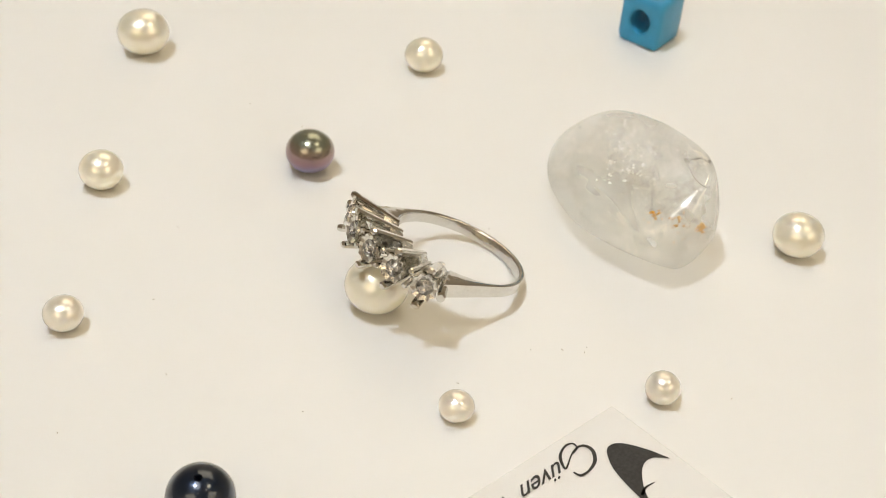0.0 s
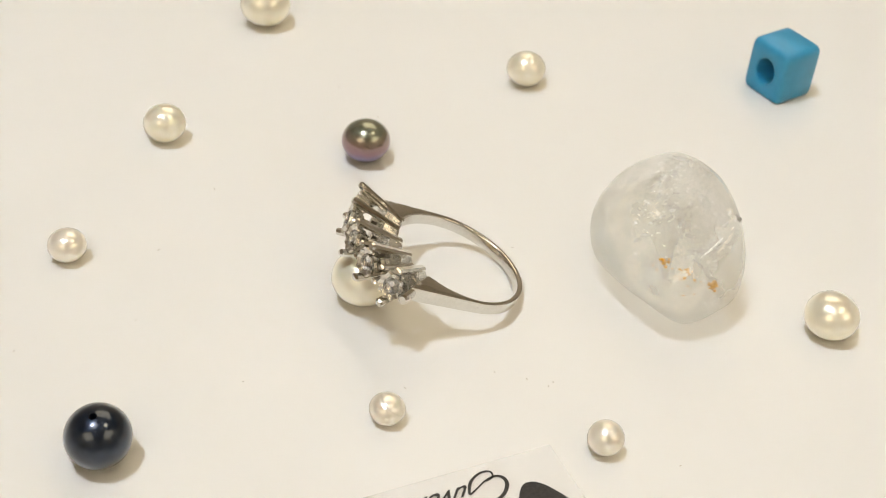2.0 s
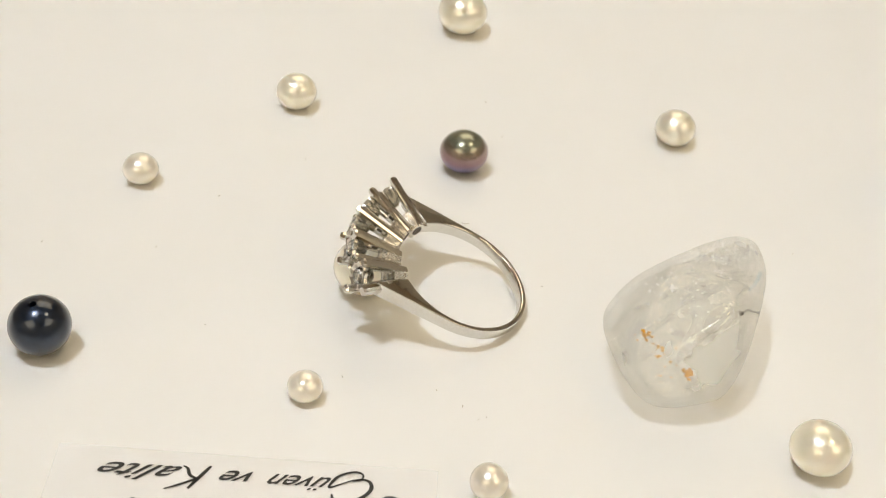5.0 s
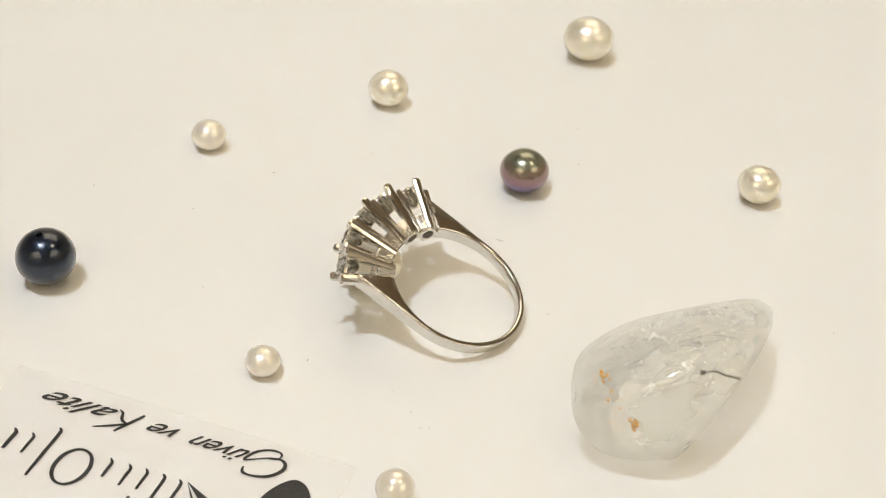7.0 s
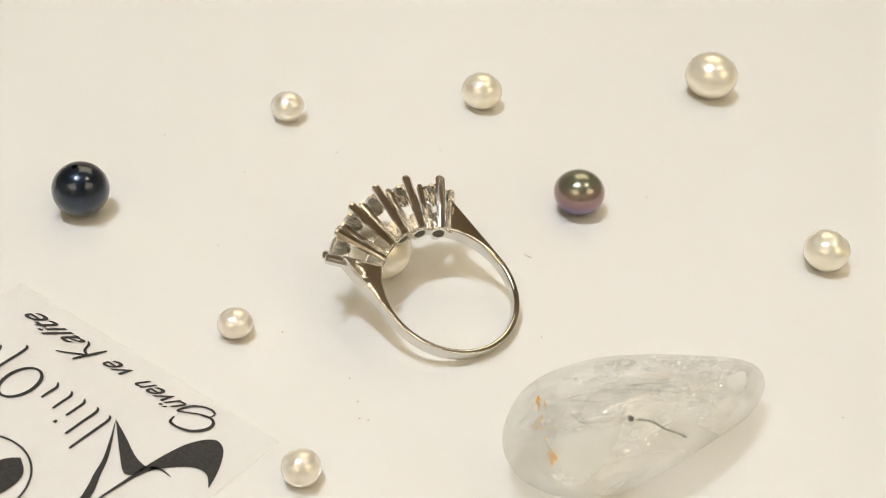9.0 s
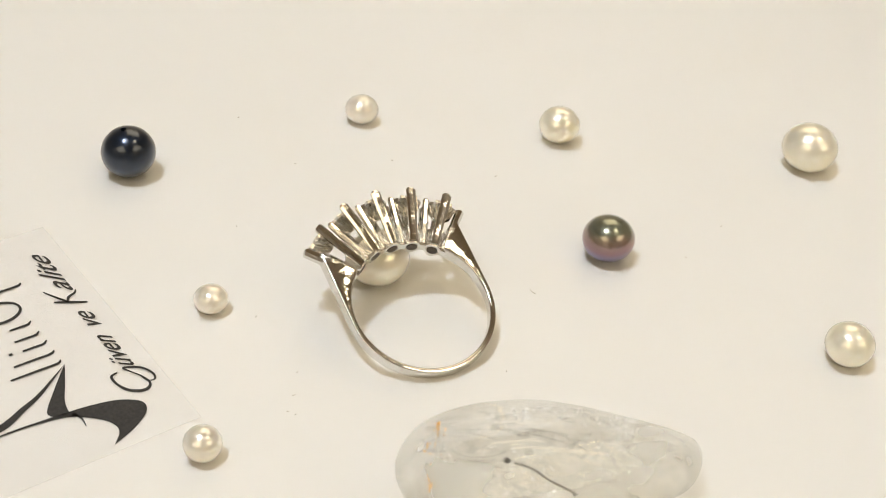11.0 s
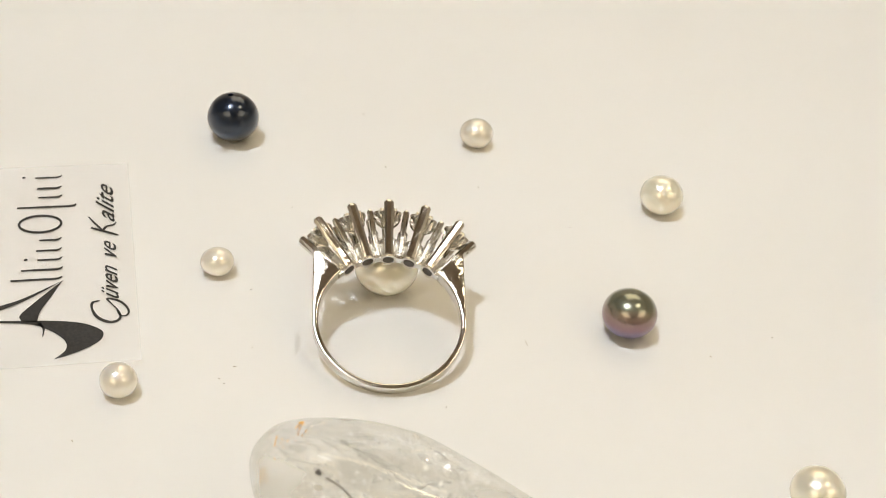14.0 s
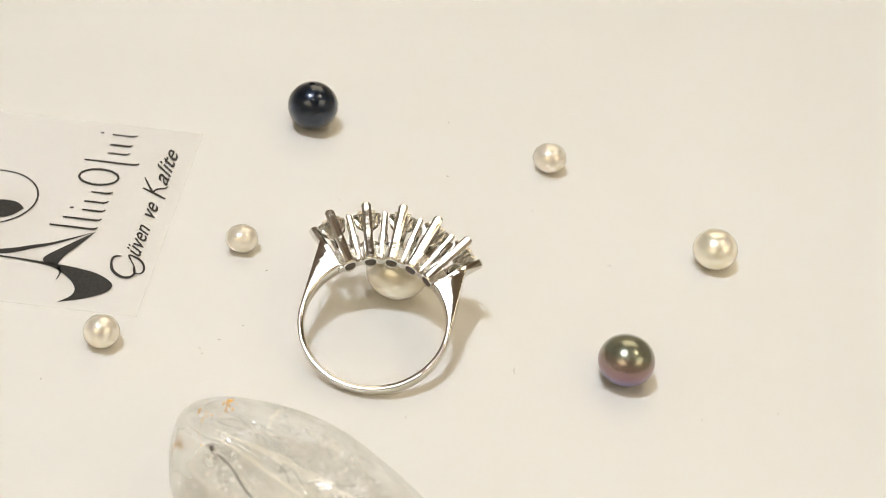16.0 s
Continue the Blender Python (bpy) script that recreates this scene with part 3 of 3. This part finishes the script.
def inclusions():
    rng = random.Random(11)
    # rusty crumbs in three clumps and a few strays
    for c, n, s, spread in (((-0.163, -1.251, 0.336), 24, 0.017, 0.060), ((0.073, -1.349, 0.323), 17, 0.016, 0.050), ((0.49, -1.375, 0.18), 12, 0.030, 0.034),
                            ((0.20, -1.32, 0.10), 10, 0.012, 0.10)):
        for k in range(n):
            p = inside((c[0] + rng.gauss(0, spread), c[1] + rng.gauss(0, 0.03), c[2] + rng.gauss(0, spread)), 1.0)
            z = s * rng.uniform(0.4, 1.5)
            speck(STONE, p, (z, z * 0.4, z * rng.uniform(0.5, 1.2)), RUST, "rust_speck", "orange rusty crumb", k + c[0])
    # a bent grey tube beside a black dot
    a, e = Vector((0.84, -0.62, 0.79)), Vector((0.82, 0.08, 0.29))
    run = [inside(a.lerp(e, i / 10) + Vector((0.0, 0.03 * math.sin(2.4 * math.pi * i / 10), 0.05 * math.sin(math.pi * i / 10))), 0.97) for i in range(11)]
    tube(run, 0.013, NEEDLE_GREY, STONE, "needle", "thin grey mineral tube")
    speck(STONE, inside((0.84, -0.705, 0.84), 0.985), (0.032, 0.032, 0.028), NEEDLE, "dark_dot", "black mineral dot", 2)
    speck(STONE, run[-1], (0.022, 0.022, 0.02), NEEDLE, "dark_dot", "black mineral dot", 3)
    # hair-fine lines
    for p, q, bow in (((-0.20, -1.22, 0.25), (0.44, 0.26, 0.56), 0.10), ((0.33, -0.47, 0.79), (0.62, 0.23, 0.70), 0.09),
                      ((0.78, -0.75, -0.05), (0.86, -0.30, -0.10), 0.01), ((0.70, 0.45, 0.30), (0.62, 0.85, 0.20), 0.01), ((-0.15, -1.2, 0.25), (0.05, -0.6, 0.35), 0.05)):
        p, q = Vector(p), Vector(q)
        tube([inside(p.lerp(q, i / 8) + Vector((-0.6 * bow * math.sin(math.pi * i / 8), 0, bow * math.sin(math.pi * i / 8))), 0.96) for i in range(9)],
             0.0035, NEEDLE_GREY, STONE, "hair_line", "hair-fine grey mineral thread")
    for k in range(14):
        p = inside((rng.uniform(-0.4, 0.6), rng.uniform(-1.2, 0.8), rng.uniform(-0.3, 0.5)), 0.95)
        z = rng.uniform(0.004, 0.009)
        speck(STONE, p, (z, z, z), NEEDLE, "dark_dot", "", k)
    # a clear lens-shaped bubble beside the dot
    bm = bmesh.new()
    bmesh.ops.create_icosphere(bm, subdivisions=4, radius=1.0)
    for v in bm.verts:
        v.co = Vector((v.co.x * 0.12, v.co.y * 0.30, v.co.z * 0.05)) + Vector((0.56, -0.91, 0.75))
    part("bubble", bm, BUBBLE, STONE, "clear lens-shaped bubble")
    # long curved white sheets with a raised crest, painting bright highlight streaks into the stone
    for k, (p, q, wide) in enumerate((((0.45, -1.15, 0.42), (0.72, -0.45, 0.62), 0.10), ((-0.55, -0.2, 0.38), (0.05, 0.75, 0.42), 0.13),
                                      ((0.0, -0.75, 0.55), (0.40, 0.35, 0.60), 0.11), ((0.15, 0.7, 0.35), (0.15, 1.45, 0.22), 0.12),
                                      ((0.55, 0.1, 0.25), (0.45, 0.85, 0.10), 0.10), ((-0.6, -0.8, 0.25), (-0.1, -0.3, 0.50), 0.10))):
        p, q = Vector(p), Vector(q)
        d = (q - p).normalized()
        side = d.cross(Vector((0, 0, 1))).normalized()
        bm = bmesh.new()
        rows = []
        for i in range(17):
            f = i / 16
            w = wide * math.sin(math.pi * f) ** 0.6 * (0.75 + 0.5 * noise.noise(Vector((f * 5, k, 0))))
            c = p.lerp(q, f) + side * 0.10 * noise.noise(Vector((f * 2.2, k * 3.1, 1)))
            rows.append([inside(c + side * w * (j / 3 - 1) + Vector((0, 0, 0.5 * wide * (1 - (j / 3 - 1) ** 2) + 0.03 * noise.noise(Vector((f * 9, j * 0.7, k))))), 0.95)
                         for j in range(7)])
        skin(bm, rows, False, False)
        part("highlight_streak", bm, STREAK, STONE, "curved white sheet standing in for a highlight streak")
    # tiny fracture flakes; their white colour and set tilt put the glints in
    bm = bmesh.new()
    for c, n, s in (((0.3, -0.9, 0.2), 70, 0.26), ((0.1, 1.1, 0.3), 60, 0.22), ((-0.4, -0.2, 0.4), 50, 0.30), ((0.55, -0.4, 0.45), 50, 0.22), ((0.0, 0.4, 0.4), 50, 0.3)):
        for k in range(n):
            p = inside([c[i] + rng.gauss(0, s) for i in range(3)], 0.94)
            az, tip = rng.uniform(0, 2 * math.pi), radians(rng.gauss(28, 9))
            nn = Vector((math.sin(tip) * math.cos(az), math.sin(tip) * math.sin(az), math.cos(tip)))
            u = nn.cross(Vector((rng.gauss(0, 1), rng.gauss(0, 1), rng.gauss(0, 1)))).normalized()
            w = nn.cross(u)
            z = rng.uniform(0.008, 0.045)
            pts = [p + u * z * rng.uniform(0.5, 1.3) * math.cos(q) + w * z * rng.uniform(0.3, 0.9) * math.sin(q) for q in (0, 1.3, 2.5, 3.9, 5.1)]
            bm.faces.new([bm.verts.new(q) for q in pts])
    tagged(part("glitter", bm, FLAKE, STONE, "tiny fracture faces whitened and tilted to give glints", False), kind="stuff")


inclusions()


def dust():
    """Single fibres and crumbs on the board, far too small to pick up."""
    rng = random.Random(21)
    root = tagged(empty("dust", at(0, 0, 0)), "a few fine dark crumbs and fibres on the board", "dust", "", "stuff")
    bm = bmesh.new()
    for x, y, l in ((-0.96, 1.77, 0.11), (-3.80, 1.74, 0.05), (0.95, -1.56, 0.04), (1.23, -1.65, 0.03), (2.87, -2.78, 0.03), (-0.58, -1.98, 0.03),
                    (0.53, -1.50, 0.02), (-4.19, -1.29, 0.03), (-5.53, -2.12, 0.03), (-4.25, 0.19, 0.03), (0.64, 1.14, 0.03), (-1.66, 4.15, 0.03),
                    (1.29, -1.56, 0.02), (-2.6, -2.2, 0.02), (-2.4, 4.9, 0.03), (3.3, 4.0, 0.02)):
        a = rng.uniform(0, math.pi)
        d = Vector((math.cos(a), math.sin(a), 0))
        s = Vector((-d.y, d.x, 0))
        w = 0.004 if l > 0.04 else 0.006
        rings = []
        for i in range(6):
            f = i / 5 - 0.5
            p = Vector((x, y, 0.007)) + d * l * f + s * l * 0.5 * f * f
            k = w * (1 - 1.2 * f * f)
            rings.append([p + s * k, p + Vector((0, 0, k)), p - s * k, p - Vector((0, 0, 0.006))])
        skin(bm, rings, True, True)
    part("crumbs", bm, DUST, root)
    return turning(root)


dust()

# ---- the printed label ----
CARD_X = Vector((-0.874, -0.486, 0))
CARD_Y = Vector((0.486, -0.874, 0))


def card():
    m = Matrix.Identity(4)
    for i, v in enumerate((CARD_X, CARD_Y, Vector((0, 0, 1)))):
        m[0][i], m[1][i], m[2][i] = v
    m.translation = Vector((1.27 - AXIS[0], -2.68 - AXIS[1], 0)) * CM
    c = tagged(empty("label_sheet", m), "frosted see-through label sheet with black print", "label")
    film = part("film", bevel_box(4.48, 4.3, 0.012, 0.003, 1), FILM, c, "", False)
    film.location = (2.24 * CM, 2.15 * CM, 0.008 * CM)
    Z = 0.0165

    def stroke(name, pts, widths):
        """A flat inked stroke along points (x, y) with a width at each."""
        bm = bmesh.new()
        # smooth the run of points
        fine = []
        for i in range(len(pts) - 1):
            p0, p1, p2, p3 = pts[max(0, i - 1)], pts[i], pts[i + 1], pts[min(len(pts) - 1, i + 2)]
            for s in range(8):
                f = s / 8
                q = [0.5 * (2 * b + (c2 - a) * f + (2 * a - 5 * b + 4 * c2 - d) * f * f + (3 * b - a - 3 * c2 + d) * f ** 3)
                     for a, b, c2, d in zip(p0, p1, p2, p3)]
                fine.append((q[0], q[1], widths[i] + (widths[i + 1] - widths[i]) * f))
        fine.append((*pts[-1], widths[-1]))
        rings = []
        for i, (x, y, w) in enumerate(fine):
            a, b = fine[max(0, i - 1)], fine[min(len(fine) - 1, i + 1)]
            d = Vector((b[0] - a[0], b[1] - a[1], 0)).normalized()
            nn = Vector((-d.y, d.x, 0)) * max(w, 0.006) * 0.5
            p = Vector((x, y, Z))
            rings.append([p + nn, p - nn, p - nn - Vector((0, 0, 0.002)), p + nn - Vector((0, 0, 0.002))])
        skin(bm, rings, True, True)
        return part(name, bm, INK, c, "", False)

    def blot(name, outline):
        """A flat inked patch with a smooth closed outline."""
        fine = []
        n = len(outline)
        for i in range(n):
            p0, p1, p2, p3 = (outline[(i + k) % n] for k in (-1, 0, 1, 2))
            if len(p1) == 3:
                p0 = p1
            if len(p2) == 3:
                p3 = p2
            for f in (0.0, 0.2, 0.4, 0.6, 0.8):
                fine.append([0.5 * (2 * p1[k] + (p2[k] - p0[k]) * f + (2 * p0[k] - 5 * p1[k] + 4 * p2[k] - p3[k]) * f * f
                                    + (3 * p1[k] - p0[k] - 3 * p2[k] + p3[k]) * f ** 3) for k in (0, 1)])
        bm = bmesh.new()
        f0 = bm.faces.new([bm.verts.new((x, y, Z - 0.002)) for x, y in fine])
        up = bmesh.ops.extrude_face_region(bm, geom=[f0])
        for v in up["geom"]:
            if isinstance(v, bmesh.types.BMVert):
                v.co.z += 0.002
        return part(name, bm, INK, c, "", False)

    # emblem: a swooping two-legged mark with a round eye over it; a third value marks a sharp corner
    blot("emblem_swoosh", [(0.11, 1.07, 1), (0.23, 0.77), (0.41, 0.51), (0.60, 0.47), (0.77, 0.69), (0.85, 0.98), (0.89, 1.28), (0.92, 1.65),
                           (0.94, 2.07), (0.92, 2.9, 1), (0.91, 2.07), (0.88, 1.65), (0.81, 1.32), (0.63, 1.07), (0.44, 0.93), (0.27, 0.93)])
    blot("emblem_leaf", [(1.70, 0.96, 1), (1.46, 1.16), (1.26, 1.32), (1.03, 1.49), (0.92, 1.48), (0.88, 1.40), (0.86, 1.28, 1), (1.08, 1.24), (1.38, 1.10)])
    blot("emblem_leg", [(1.70, 0.96, 1), (1.50, 1.25), (1.34, 1.50), (1.25, 1.71), (1.08, 2.12), (0.99, 2.9, 1), (0.98, 2.10), (1.18, 1.68), (1.30, 1.46), (1.48, 1.22)])
    stroke("emblem_spur", [(0.84, 1.26), (0.72, 1.20), (0.56, 1.21)], [0.05, 0.03, 0.008])
    eye = [(2.25 + 0.665 * math.cos(radians(d)), 2.63 + 0.665 * math.sin(radians(d))) for d in range(0, 361, 20)]
    stroke("emblem_circle", eye, [0.026] * len(eye))
    blot("emblem_eye", [(2.05, 2.08, 1), (2.18, 2.22), (2.20, 2.45), (2.12, 2.80), (2.0, 3.0, 1), (1.84, 2.75), (1.78, 2.45), (1.84, 2.22)])
    # the trade name as plain strokes of its size
    for x0, y0, y1, w in ((1.75, 0.98, 1.63, 0.042), (1.96, 0.97, 1.50, 0.042), (2.18, 0.97, 1.29, 0.040), (2.39, 0.98, 1.31, 0.040), (2.63, 0.98, 1.27, 0.042),
                          (3.43, 0.78, 1.58, 0.045), (3.67, 0.97, 1.29, 0.040), (3.90, 0.98, 1.31, 0.055), (4.18, 0.97, 1.34, 0.040)):
        stroke("name_bar", [(x0 + 0.05, y0 - 0.01), (x0, y0 + 0.05), (x0, (y0 + y1) * 0.5), (x0, y1)], [0.014, w, w, w * 0.8])
    for x0, y0 in ((2.20, 1.44), (4.20, 1.50)):
        stroke("name_dot", [(x0 - 0.02, y0), (x0 + 0.02, y0)], [0.045, 0.045])
    oval = [(3.02 + 0.20 * math.cos(radians(d)), 1.26 + 0.285 * math.sin(radians(d))) for d in range(0, 361, 20)]
    stroke("name_oval", oval, [0.03 + 0.022 * abs(math.cos(radians(d))) for d in range(0, 361, 20)])

    # the motto: slanted letters, word by word, behind two tall pen-drawn capitals
    def words(body, x0, x1, base, size):
        cu = bpy.data.curves.new("motto", "FONT")
        cu.body = body
        cu.size = size * CM
        cu.shear = 0.75
        cu.extrude = 0.0008 * CM
        cu.offset = 0.002 * CM
        tmp = bpy.data.objects.new("motto_tmp", cu)
        scene.collection.objects.link(tmp)
        bpy.context.view_layer.update()
        me = bpy.data.meshes.new_from_object(tmp.evaluated_get(bpy.context.evaluated_depsgraph_get()))
        bpy.data.objects.remove(tmp)
        xs = [v.co.x for v in me.vertices]
        k = (x1 - x0) * CM / (max(xs) - min(xs))
        for v in me.vertices:
            v.co.x = (v.co.x - min(xs)) * k
        me.materials.append(INK)
        word = new("motto_word", me)
        word.parent = c
        word.location = (x0 * CM, base * CM, Z * CM)

    words("\u00fcven", 1.25, 1.98, 0.245, 0.34)
    words("ve", 2.16, 2.54, 0.245, 0.34)
    words("alite", 2.99, 3.95, 0.245, 0.36)
    stroke("motto_capital", [(1.22, 0.49), (1.19, 0.58), (1.06, 0.59), (0.89, 0.53), (0.78, 0.40), (0.78, 0.29), (0.86, 0.235), (1.0, 0.26), (1.13, 0.33), (1.26, 0.39),
                             (1.19, 0.24), (1.08, 0.155), (0.96, 0.125), (0.88, 0.16), (0.90, 0.24), (1.0, 0.275)],
           [0.02, 0.04, 0.03, 0.045, 0.05, 0.045, 0.03, 0.018, 0.018, 0.03, 0.04, 0.03, 0.03, 0.025, 0.02, 0.012])
    stroke("motto_capital", [(2.87, 0.57), (2.80, 0.44), (2.73, 0.32), (2.66, 0.20)], [0.03, 0.045, 0.045, 0.03])
    stroke("motto_capital", [(3.14, 0.60), (3.00, 0.53), (2.86, 0.45), (2.80, 0.41), (2.88, 0.36), (2.92, 0.26), (2.98, 0.22)], [0.015, 0.03, 0.035, 0.03, 0.04, 0.035, 0.012])
    return turning(c)


card()


# ---- motion ----
def motions():
    steps = [i * 0.2 for i in range(81)]
    for ob in TURNING:
        base = ob.matrix_basis.copy()
        walk(ob, [(t, pose(0, 0, 0, 0, 0, turn(t)) @ base) for t in steps])


motions()
